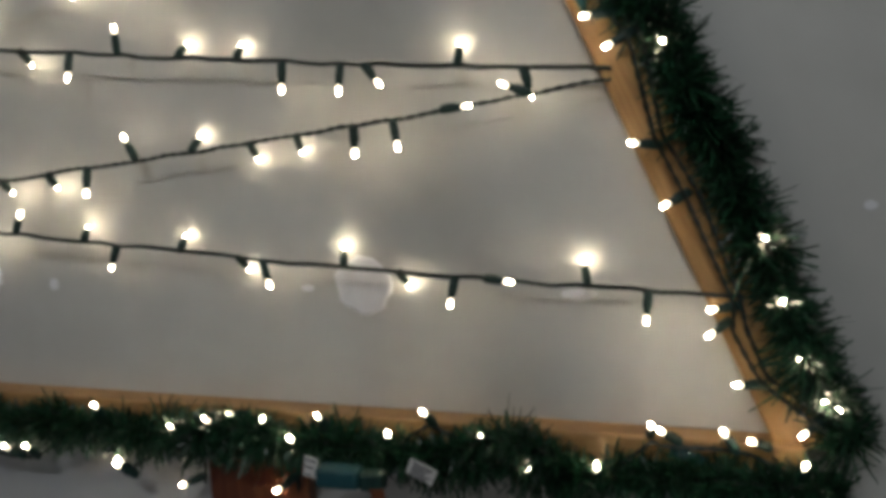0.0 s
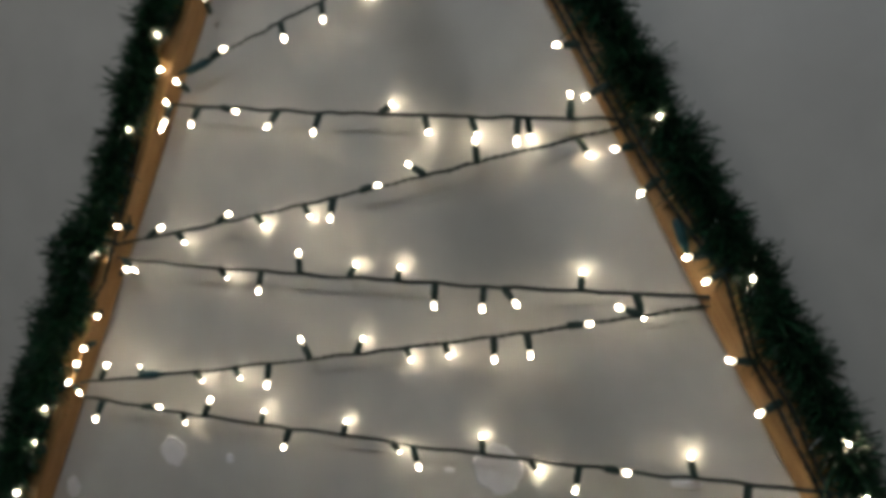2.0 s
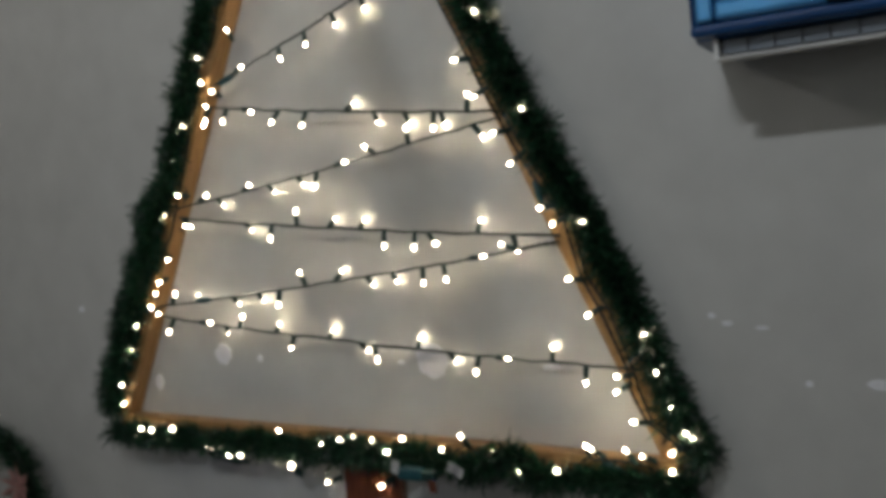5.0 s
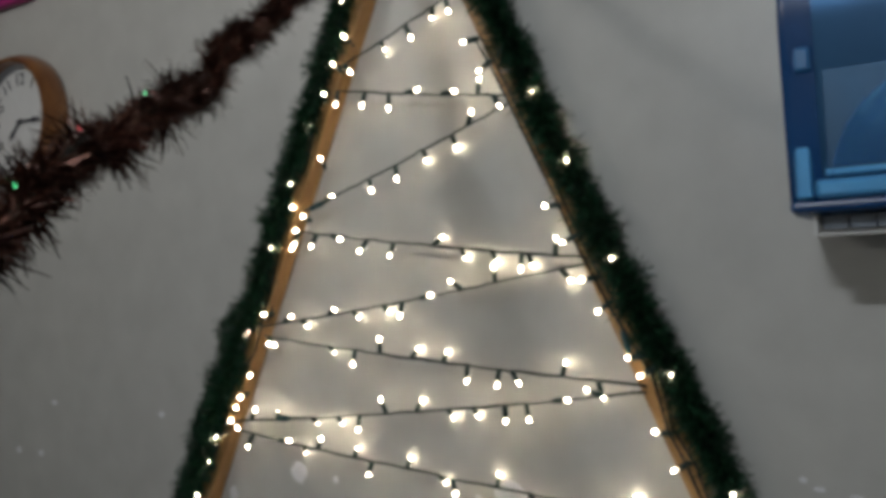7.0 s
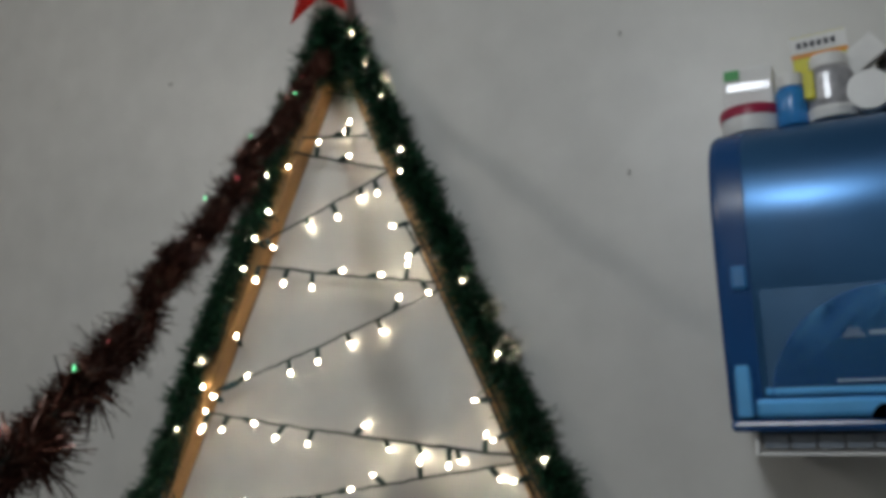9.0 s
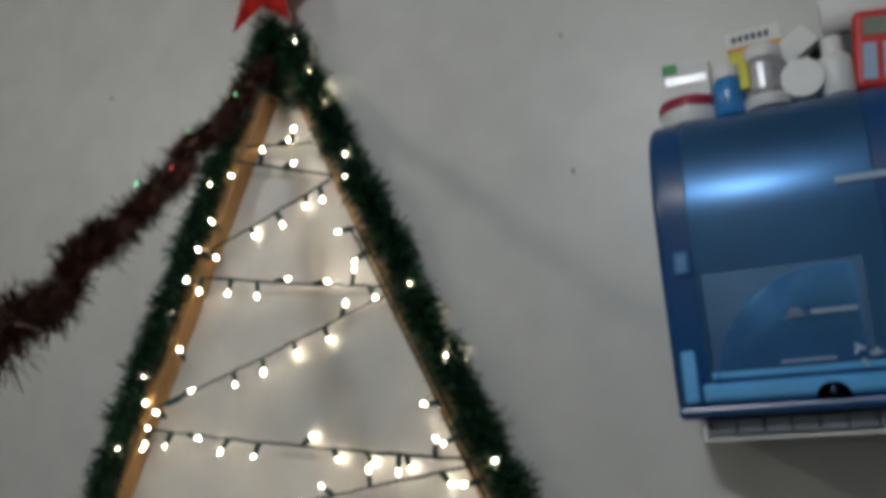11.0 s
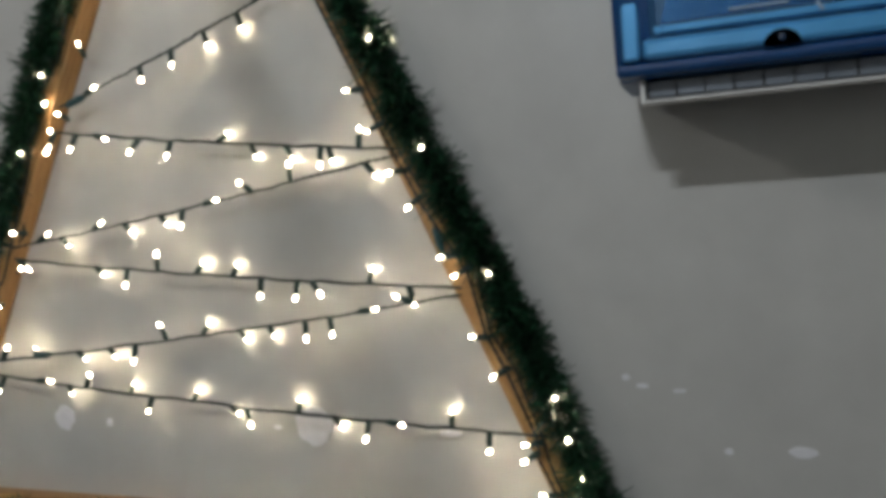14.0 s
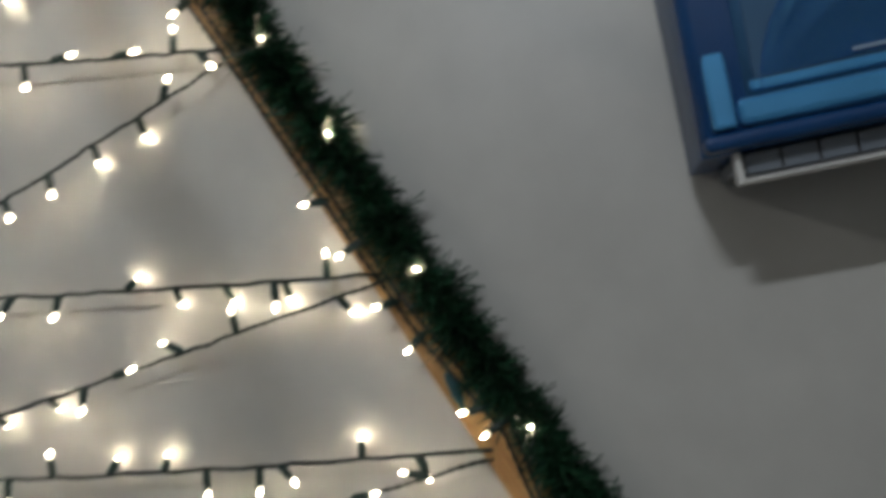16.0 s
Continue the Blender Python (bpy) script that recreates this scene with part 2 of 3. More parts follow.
def needles(name, points, count, r0, r1, width, material, parent, seed, along=0.35, squash=1.0, core=0.004, label="", clump=0.22):
    """Thin tapered blades that stand off a line on all sides, as one joined part."""
    rng = np.random.default_rng(seed)
    line = sampled(points, 0.006)
    fr = frames_along(line)
    P = np.array([tuple(p) for p in line])
    T, A, B = (np.array([tuple(f[k]) for f in fr]) for k in range(3))
    i = rng.integers(0, len(line), count)
    ang = rng.uniform(0, 2 * np.pi, count)
    # tufts: the length swings along the line, as a wound strip does
    wave = 0.82 + 0.18 * np.sin(i * 0.9 + 2.0 * np.sin(i * 0.13 + seed)) + 0.12 * np.sin(i * 0.31 + 1.7 * seed)
    tuft = 1 - clump + clump * np.sin(i * 0.42 + 2.5 * np.sin(i * 0.061 + seed)) * np.cos(ang + i * 0.11)
    length = rng.uniform(r0, r1, count) * wave * tuft
    out = np.cos(ang)[:, None] * A[i] + squash * np.sin(ang)[:, None] * B[i]
    lean = rng.normal(0, along, count)
    way = out + lean[:, None] * T[i]
    way /= np.linalg.norm(way, axis=1)[:, None]
    side = np.cross(way, rng.normal(size=(count, 3)))
    side /= np.linalg.norm(side, axis=1)[:, None]
    foot = P[i] + core * out + rng.normal(0, 0.003, (count, 3))
    bend = rng.normal(0, 0.11, (count, 3)) * length[:, None]
    bend[:, 2] -= 0.10 * length
    mid = foot + way * length[:, None] * 0.55 + bend * 0.3
    tip = foot + way * length[:, None] + bend
    w = width * rng.uniform(0.7, 1.3, count)[:, None]
    verts = np.stack([foot - side * w / 2, foot + side * w / 2, mid + side * w / 2, mid - side * w / 2, tip + side * w * 0.3, tip - side * w * 0.3], 1).reshape(-1, 3)
    k = np.arange(count)[:, None] * 6
    faces = [tuple(q) for q in (k + [0, 1, 2, 3]).tolist()] + [tuple(q) for q in (k + [3, 2, 4, 5]).tolist()]
    mesh = bpy.data.meshes.new(name)
    mesh.from_pydata(verts.tolist(), [], faces)
    mesh.materials.append(material)
    ob = new(name, mesh)
    ob.parent = parent
    return tagged(ob, label, kind="stuff")


def text_mesh(name, body, size, material, parent, m, depth=0.0005):
    data = bpy.data.curves.new(name, "FONT")
    data.body, data.size, data.align_x, data.align_y, data.extrude = body, size, "CENTER", "CENTER", depth
    temp = bpy.data.objects.new(name + "_temp", data)
    mesh = bpy.data.meshes.new_from_object(temp)
    bpy.data.objects.remove(temp)
    bpy.data.curves.remove(data)
    mesh.materials.clear()
    mesh.materials.append(material)
    mesh.name = name
    ob = new(name, mesh)
    ob.parent = parent
    ob.matrix_basis = m
    return ob


FACE = pose(0, 0, 0, 90, 0, 0)  # flat drawing turned to face the room (-y)

# ---- the room ----
RX0, RX1, RY0 = -3.6, 2.6, -5.8


def structure(name, bm, material, label, category):
    return tagged(link(name, bm, material), label, category, kind="structure")


structure("wall_north", box(RX0 - 0.15, RX1 + 0.15, 0.0, 0.15, -0.1, CEIL + 0.1), WALL, "off-white painted wall with filler patches and scuffs", "wall")
structure("wall_west", box(RX0 - 0.15, RX0, RY0 - 0.15, -0.002, -0.1, CEIL + 0.1), WALL_SIDE, "plain off-white painted side wall", "wall")
structure("wall_east", box(RX1, RX1 + 0.15, RY0 - 0.15, -0.002, -0.1, CEIL + 0.1), WALL_SIDE, "plain off-white painted side wall", "wall")
structure("wall_south", box(RX0 + 0.002, RX1 - 0.002, RY0 - 0.15, RY0, 0.96, CEIL + 0.1), WALL_SIDE, "plain off-white upper part of the rear wall", "wall")
# unseen dark band, added to give the dispenser's reflection a dark lower half
structure("wall_south_dark_band", box(RX0 + 0.002, RX1 - 0.002, RY0 - 0.15, RY0, -0.1, 0.958), REAR_BAND, "unseen dark grey lower rear wall, added to darken reflections in the dispenser", "wall")
structure("floor", box(RX0 + 0.002, RX1 - 0.002, RY0 + 0.002, -0.002, -0.1, 0.0), FLOOR, "plain grey vinyl floor", "floor")
structure("ceiling", box(RX0 + 0.002, RX1 - 0.002, RY0 + 0.002, -0.002, CEIL, CEIL + 0.1), CEILING, "plain white ceiling board", "ceiling")


def patch(x, z, rx, rz, material, seed, name="filler_patch", label="pale filler patch on the painted wall"):
    """An uneven thin dab of filler on the wall."""
    rnd = random.Random(seed)
    bm = bmesh.new()
    n = 22
    c = bm.verts.new((x, -0.0022, z))
    ring, rim = [], []
    for k in range(n):
        a, q = 2 * math.pi * k / n, 1 + rnd.uniform(-0.10, 0.10)
        ring.append(bm.verts.new((x + 0.9 * q * rx * math.cos(a), -0.0020, z + 0.9 * q * rz * math.sin(a))))
        rim.append(bm.verts.new((x + q * rx * math.cos(a), -0.0002, z + q * rz * math.sin(a))))
    for k in range(n):
        j = (k + 1) % n
        bm.faces.new((c, ring[k], ring[j]))
        bm.faces.new((ring[k], rim[k], rim[j], ring[j]))
    bmesh.ops.recalc_face_normals(bm, faces=bm.faces[:])
    return tagged(link(name, bm, material), label, "wall patch", "marks on the wall", "structure")


for k, (px, pz, rx, rz) in enumerate([
        (-0.018, 0.960, 0.034, 0.033), (-0.543, 0.964, 0.024, 0.023), (-0.746, 0.898, 0.014, 0.018), (0.638, 0.935, 0.006, 0.005),
        (0.735, 0.936, 0.020, 0.008), (0.523, 1.027, 0.009, 0.004), (0.500, 1.040, 0.006, 0.005), (-1.431, 1.079, 0.014, 0.007),
        (-0.991, 1.068, 0.011, 0.008), (-1.603, 0.939, 0.012, 0.010), (-1.497, 0.937, 0.012, 0.008), (0.224, 0.951, 0.020, 0.006),
        (-0.087, 0.955, 0.008, 0.004), (-0.44, 0.957, 0.007, 0.008), (0.575, 1.020, 0.010, 0.003)]):
    patch(px, pz, rx, rz, FILLER, k)
for k, (px, pz) in enumerate([(0.379, 1.868), (0.379, 2.119), (-0.652, 2.224)]):
    patch(px, pz, 0.003 + 0.003 * (k == 2), 0.006 - 0.002 * (k == 2), NICK, 50 + k, "wall_nick", "small dark nick in the painted wall")


def ceiling_fixture(name, x, y, sx, sy):
    """A shallow housing round a ceiling lamp."""
    h = holder(name, x, y, CEIL, "white ceiling light fitting with a bright panel", "ceiling light", "ceiling lights")
    part("housing", box(-sx / 2 - 0.03, sx / 2 + 0.03, -sy / 2 - 0.03, sy / 2 + 0.03, -0.05, -0.001, 0.006), WHITE, h)
    part("diffuser", box(-sx / 2, sx / 2, -sy / 2, sy / 2, -0.058, -0.051, 0.002), LENS, h)
    return h


ceiling_fixture("ceiling_light", 0.30, -2.30, 0.30, 0.10)
ceiling_fixture("ceiling_light", -1.57, -1.70, 0.13, 0.10)
# unseen fitting, added to go with the rear fill
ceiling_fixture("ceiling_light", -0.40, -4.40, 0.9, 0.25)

# ---- the wooden tree frame ----
BASE_Z, APEX = 0.822, Vector((-0.186, 0, 2.175))
LEFT_IN, RIGHT_IN = Vector((-0.812, 0, BASE_Z + 0.007)), Vector((0.413, 0, BASE_Z - 0.010))
WIDE, DEEP = 0.046, 0.040


def board(name, a, b, outward, parent, y0=-DEEP, y1=-0.001, wide=WIDE, material=PINE):
    """A planed board between two points of its inner edge; local z runs along it."""
    d = (b - a)
    z = d.normalized()
    x = outward
    y = z.cross(x)
    m = Matrix(((x.x, y.x, z.x, a.x), (x.y, y.y, z.y, a.y), (x.z, y.z, z.z, a.z), (0, 0, 0, 1)))
    ys = sorted((y0 * (1 if y.y > 0 else -1), y1 * (1 if y.y > 0 else -1)))
    return part(name, box(0, wide, ys[0], ys[1], 0, d.length, 0.003), material, parent, m=m)


tree = holder("wooden_tree_frame", label="triangular pine frame shaped like a christmas tree, fixed to the wall", category="tree frame")
nl = Vector((-(APEX - LEFT_IN).z, 0, (APEX - LEFT_IN).x)).normalized()
nr = Vector(((APEX - RIGHT_IN).z, 0, -(APEX - RIGHT_IN).x)).normalized()
board("side_board", LEFT_IN - 0.02 * (APEX - LEFT_IN).normalized(), APEX, nl, tree)
board("side_board", RIGHT_IN - 0.02 * (APEX - RIGHT_IN).normalized(), APEX, nr, tree, y0=-0.027)
board("base_board", LEFT_IN + Vector((-0.03, 0, 0)), RIGHT_IN + Vector((0.03, 0, 0)), Vector((-0.0142, 0, -0.9999)), tree, y0=-DEEP + 0.003)
part("trunk_board", box(-0.228, -0.095, -0.022, -0.001, 0.30, BASE_Z - WIDE - 0.001, 0.003), TRUNK, tree, "reddish brown stained trunk board")

# ---- green garland round the frame ----


def green_garland(points, seed, per_metre, label, r1=0.044):
    g = holder("green_garland", label=label, category="garland", group="garlands on the tree frame")
    part("stem", tube(sampled(points, 0.03), 0.005, 6), STEM, g)
    length = sum((b - a).length for a, b in zip(points, points[1:]))
    needles("fringe", points, int(length * per_metre), r1 * 0.78, r1 * 1.12, 0.0021, NEEDLE, g, seed, along=0.45)
    return g


def wavy(a, b, n, amp, seed):
    rnd = random.Random(seed)
    out = []
    for k in range(n + 1):
        p = a.lerp(b, k / n)
        out.append(p + Vector((rnd.uniform(-amp, amp), rnd.uniform(-amp, amp) * 0.6, rnd.uniform(-amp, amp))))
    return out


GY = -0.040
top = APEX + Vector((0, GY, 0.035))
green_garland(wavy(LEFT_IN + nl * 0.050 + Vector((0, GY - 0.016, -0.02)), top + Vector((-0.020, -0.012, 0.03)), 16, 0.006, 1), 11, 9500, "dark green tinsel garland along the sloping side board", 0.045)
green_garland(wavy(top + Vector((0.022, 0, 0.03)), RIGHT_IN + nr * 0.067 + Vector((0.01, GY + 0.006, -0.02)), 16, 0.006, 2), 12, 9500, "dark green tinsel garland wound with lights beside the clean wall", 0.049)
green_garland(wavy(LEFT_IN + Vector((-0.03, GY - 0.012, -0.034)), RIGHT_IN + Vector((0.06, GY - 0.015, -0.036)), 15, 0.008, 3), 13, 9500, "dark green tinsel garland along the base board", 0.041)

crown = [APEX + Vector((0.012 * math.sin(k * 2.3), -0.062, -0.055 + 0.022 * k)) for k in range(7)]
green_garland(crown, 15, 12000, "tuft of dark green garland gathered at the tree top", 0.050)
lump = [LEFT_IN.lerp(APEX, f) + nl * (0.074 + 0.010 * math.sin(k * 1.9)) + Vector((0, -0.045, 0)) for k, f in enumerate((0.34, 0.30, 0.26, 0.21, 0.16, 0.11, 0.06, 0.02))]
green_garland(lump, 14, 9000, "short dark green garland end overlapping the side garland", 0.042)

for n, (x0, x1, rise) in enumerate([(-0.225, -0.110, 0.010), (0.100, 0.205, 0.016)]):
    bush = [Vector((x0 + (x1 - x0) * k / 6, -0.066, 0.797 + rise * math.sin(math.pi * k / 6))) for k in range(7)]
    green_garland(bush, 16 + n, 7000, "bushy tuft of green garland standing over the base board", 0.036)

# ---- light strings ----
CY, CY_LEFT, CY_RIGHT = -0.038, -0.044, -0.028


def unit_socket():
    bm = lathe([(0, -0.001), (0.0036, 0), (0.0045, 0.003), (0.0047, 0.016), (0.0038, 0.021), (0.0036, 0.0245), (0, 0.0245)], 10)
    box(-0.0012, 0.0012, 0.0042, 0.0056, 0.002, 0.017, bm=bm)
    return bm


def mesh_of(name, bm, material, smooth=True):
    mesh = bpy.data.meshes.new(name)
    bm.to_mesh(mesh)
    bm.free()
    mesh.materials.append(material)
    for p in mesh.polygons:
        p.use_smooth = smooth
    return mesh


SOCKET_MESH = mesh_of("socket", unit_socket(), SOCKET)
BULB_PROFILE = [(0, 0.0), (0.0020, 0.0004), (0.0022, 0.003), (0.0022, 0.0064), (0.0016, 0.0092), (0, 0.0102)]
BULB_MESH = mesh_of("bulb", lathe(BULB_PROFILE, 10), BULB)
RED_MESH = mesh_of("bulb", lathe(BULB_PROFILE, 10), BULB_RED)
GREEN_MESH = mesh_of("bulb", lathe(BULB_PROFILE, 10), BULB_GREEN)


def lamp(parent, foot, way, bulb=None):
    """A socket that starts at foot and points along way, with its lit bulb."""
    s = new("socket", SOCKET_MESH)
    s.parent = parent
    s.matrix_basis = Matrix.Translation(foot) @ way.to_track_quat("Z", "Y").to_matrix().to_4x4()
    b = new("bulb", bulb or BULB_MESH)
    b.parent = s
    b.matrix_basis = pose(0, 0, 0.0235)
    return s


RUNS = [
    ((-0.678, 1.053), (0.386, 0.956), [(0.04, -109, 0), (0.108, -2, 0), (0.177, -80, 1), (0.212, 57, 0), (0.302, 69, 1), (0.346, -115, 0), (0.424, 65, 1), (0.493, -47, 1), (0.521, -73, 0), (0.613, 74, 1), (0.672, -47, 1), (0.731, -100, 0), (0.76, -3, 0), (0.86, 79, 1), (0.917, -96, 0)]),
    ((-0.683, 1.075), (0.264, 1.17), [(0.045, 55, 0), (0.128, 96, 1), (0.23, -46, 1), (0.303, -58, 1), (0.364, -97, 0), (0.433, 114, 0), (0.508, 39, 1), (0.587, -61, 1), (0.646, -68, 1), (0.716, -89, 0), (0.763, -80, 0), (0.818, 6, 0), (0.918, 158, 0)]),
    ((-0.595, 1.265), (0.265, 1.181), [(0.01, -40, 0), (0.212, -52, 1), (0.291, -88, 0), (0.364, 87, 0), (0.451, 40, 1), (0.535, 64, 1), (0.599, -97, 0), (0.676, -93, 0), (0.705, -49, 0), (0.822, 65, 1), (0.899, -74, 0)]),
    ((-0.601, 1.285), (0.182, 1.394), [(0.08, 30, 0), (0.149, -51, 1), (0.239, 25, 0), (0.323, -50, 1), (0.421, -57, 1), (0.483, -104, 0), (0.533, 11, 0), (0.656, 146, 0), (0.748, 88, 0), (0.916, -41, 1)]),
    ((-0.487, 1.488), (0.178, 1.4), [(0.01, -113, 0), (0.081, -113, 0), (0.135, -19, 0), (0.28, -125, 0), (0.376, -119, 0), (0.51, 22, 1), (0.606, -64, 1), (0.702, -53, 1), (0.797, -96, 0), (0.815, -64, 1), (0.896, 87, 0)]),
    ((-0.467, 1.529), (0.023, 1.692), [(0.114, 18, 0), (0.353, -68, 0), (0.486, -82, 0), (0.62, -61, 1), (0.753, -52, 1), (0.824, 56, 0)]),
    ((-0.367, 1.773), (0.026, 1.708), [(0.01, -97, 0), (0.183, -100, 0), (0.328, -97, 0), (0.422, 6, 0), (0.634, 4, 0), (0.837, 79, 0), (0.916, -55, 0)]),
    ((-0.356, 1.82), (-0.073, 1.929), [(0.032, -40, 0), (0.36, -62, 1), (0.565, -66, 0), (0.795, -63, 1), (0.894, -75, 0)]),
    ((-0.281, 1.995), (-0.073, 1.934), [(0.25, 73, 0), (0.49, 10, 0)]),
    ((-0.26, 2.022), (-0.119, 2.008), [(0.504, -20, 1), (0.702, 69, 0)]),
]

rnd = random.Random(5)
for n, (lo, hi, bulbs) in enumerate(RUNS):
    a, b = Vector((lo[0], CY_LEFT, lo[1])), Vector((hi[0], CY_RIGHT, hi[1]))
    sag = 0.007 * (b - a).length

    def on_run(u, a=a, b=b, sag=sag):
        p = a.lerp(b, u)
        p.z -= sag * 4 * u * (1 - u)
        return p

    string = holder("light_string", label="lit warm-white light string stretched across the wooden tree frame", category="light string", group="light strings across the frame")
    bend = 0.0016
    pts = [on_run(k / 40) + Vector((0, rnd.uniform(-bend, bend), rnd.uniform(-bend, bend))) for k in range(41)]
    part("cable", twisted(pts, wires=2 + (n % 2 == 0)), CABLE, string)
    for u, ang, toward in bulbs:
        foot = on_run(u)
        c, s = math.cos(radians(ang)), math.sin(radians(ang))
        way = Vector((c, rnd.uniform(-0.35, 0.1), s)).normalized()
        if toward:  # leaning back until the tip almost meets the wall
            way = Vector((0.75 * c + 0.75 * (foot.x - 0.60), 1.0, 0.75 * s + 0.75 * (foot.z - 1.28))).normalized()
            deep = min(way.y, (-foot.y - 0.008) / 0.0340)
            way = Vector((way.x, 0, way.z)).normalized() * math.sqrt(1 - deep * deep) + Vector((0, deep, 0))
        lamp(string, foot, way)


def board_lights(points, y, prefer, label, seed, back=0.029, flat=1.0):
    """Lamps tucked into the boards and garlands, with a loose cord that joins them."""
    r = random.Random(seed)
    string = holder("light_string", label=label, category="light string", group="light strings round the frame")
    cord = [Vector((x, y + r.uniform(-0.006, 0.006), z)) + Vector((prefer[0], prefer[1] * flat, prefer[2])) * -back for x, z in points]
    if len(points) < 3:
        for p in cord:
            part("cable", twisted([p, p + Vector((0.004, -0.003, 0.03)), p + Vector((0.006, -0.008, 0.065))], pitch=0.03), CABLE, string)
    else:
        part("cable", twisted(cord, pitch=0.03), CABLE, string)
    if prefer[0] < -0.8 and len(points) > 4:
        part("cable", twisted([p + Vector((0.009 + 0.003 * math.sin(3 * k), 0.004, 0.004)) for k, p in enumerate(cord)], pitch=0.034), CABLE, string)
    for x, z in points:
        way = (Vector(prefer) + Vector((r.uniform(-0.5, 0.5), r.uniform(-0.5, 0.2), r.uniform(-0.5, 0.5)))).normalized()
        lamp(string, Vector((x, y, z)) - way * 0.030, way)
    return string


LEFT_BOARD = [(-0.29, 1.965), (-0.412, 1.635), (-0.494, 1.539), (-0.467, 1.518), (-0.487, 1.49), (-0.498, 1.451), (-0.574, 1.247), (-0.634, 1.177), (-0.665, 1.128), (-0.68, 1.105), (-0.697, 1.076), (-0.676, 1.06), (-0.813, 0.854)]
LEFT_GREEN = [(-0.266, 2.138), (-0.307, 2.079), (-0.32, 2.023), (-0.34, 1.954), (-0.335, 1.878), (-0.368, 1.827), (-0.397, 1.819), (-0.395, 1.769), (-0.437, 1.709), (-0.496, 1.59), (-0.556, 1.455), (-0.589, 1.392), (-0.585, 1.312), (-0.632, 1.273), (-0.746, 1.035), (-0.77, 0.979), (-0.811, 0.899)]
RIGHT_BOARD = [(-0.053, 1.816), (-0.021, 1.756), (0.102, 1.495), (0.134, 1.428), (0.166, 1.362), (0.194, 1.307), (0.243, 1.229), (0.263, 1.2), (0.285, 1.109), (0.314, 1.049), (0.356, 0.949), (0.354, 0.924), (0.379, 0.876), (0.438, 0.829)]
RIGHT_GREEN = [(-0.144, 2.219), (-0.219, 2.182), (-0.114, 2.148), (-0.267, 2.137), (-0.078, 2.078), (-0.037, 1.962), (-0.04, 1.922), (0.083, 1.705), (0.144, 1.572), (0.219, 1.396), (0.314, 1.202), (0.404, 1.017), (0.419, 0.956), (0.437, 0.901), (0.458, 0.861), (0.47, 0.853)]
BASE_GREEN = [(-0.747, 0.805), (-0.714, 0.804), (-0.649, 0.81), (-0.544, 0.776), (-0.489, 0.763), (-0.457, 0.766), (-0.348, 0.824), (-0.326, 0.751), (-0.322, 0.757), (-0.245, 0.803), (-0.198, 0.815), (-0.169, 0.822), (-0.123, 0.819), (-0.092, 0.798), (-0.057, 0.826), (0.025, 0.811), (0.066, 0.837), (0.127, 0.816), (0.176, 0.783), (0.246, 0.79), (0.3, 0.836), (0.308, 0.831), (0.367, 0.833), (0.392, 0.825), (0.44, 0.804)]

board_lights(LEFT_BOARD, -0.050, (0.5, -0.4, 0.2), "lit warm-white lights along the sloping pine board", 21, 0.095, 0.0)
board_lights(LEFT_GREEN, -0.053, (-0.2, -0.7, 0.1), "lit warm-white lights tucked into the green garland", 22)
board_lights(RIGHT_BOARD, -0.052, (-0.85, -0.2, -0.15), "lit warm-white lights pointing inward from the sloping pine board", 23, 0.025)
board_lights(RIGHT_GREEN, -0.044, (0.3, -0.6, 0.1), "lit warm-white lights tucked into the green garland", 24)
board_lights(BASE_GREEN, -0.064, (0.0, -0.4, 0.7), "lit warm-white lights tucked into the base garland", 25)
board_lights([(-0.254, 0.720), (-0.127, 0.723)], -0.040, (-0.8, -0.4, 0.1), "lit warm-white lights hanging at the trunk board", 26)


board_lights([(-0.153, 2.225), (-0.098, 2.120), (0.096, 1.656), (0.141, 1.574)], -0.015, (0.45, 0.85, 0.0), "lit warm-white lights behind the garland, facing the wall", 27)


def connector(p, q):
    """A moulded in-line plug of the light strings."""
    a, b = Vector((p[0], CY - 0.002, p[1])), Vector((q[0], CY - 0.002, q[1]))
    d = b - a
    h = holder("string_connector", label="dark teal in-line plug of the light string", category="connector", group="string plugs",
               m=Matrix.Translation(a) @ d.to_track_quat("Z", "Y").to_matrix().to_4x4())
    L = d.length
    part("plug_body", lathe([(0, 0), (0.005, 0.001), (0.0065, L * 0.2), (0.0065, L * 0.75), (0.004, L), (0, L)], 10), TEAL, h, smooth=True)
    part("collar", lathe([(0, L), (0.0035, L), (0.0025, L * 1.25), (0, L * 1.25)], 8), SOCKET, h, smooth=True)


connector((-0.565, 1.086), (-0.530, 1.088))
connector((-0.455, 1.532), (-0.412, 1.545))
connector((0.232, 1.276), (0.241, 1.240))
connector((0.316, 0.803), (0.352, 0.790))

# ---- plug, tags at the base garland ----


def tag_card(x, y, z, w, h, ry, material, bars, label):
    t = holder("paper_tag", label=label, category="tag", group="tags at the base", m=pose(x, y, z, 12, ry, 0))
    part("card", box(-w / 2, w / 2, -0.0006, 0.0006, -h / 2, h / 2, 0.0002, 1), material, t)
    for k in range(bars):
        zz = h * (0.36 - 0.72 * k / max(1, bars - 1))
        part("print_bar", box(-w * 0.38, w * (0.36 - 0.1 * (k % 3)), -0.0014, -0.0007, zz - h * 0.03, zz + h * 0.03), INK, t)
    return t


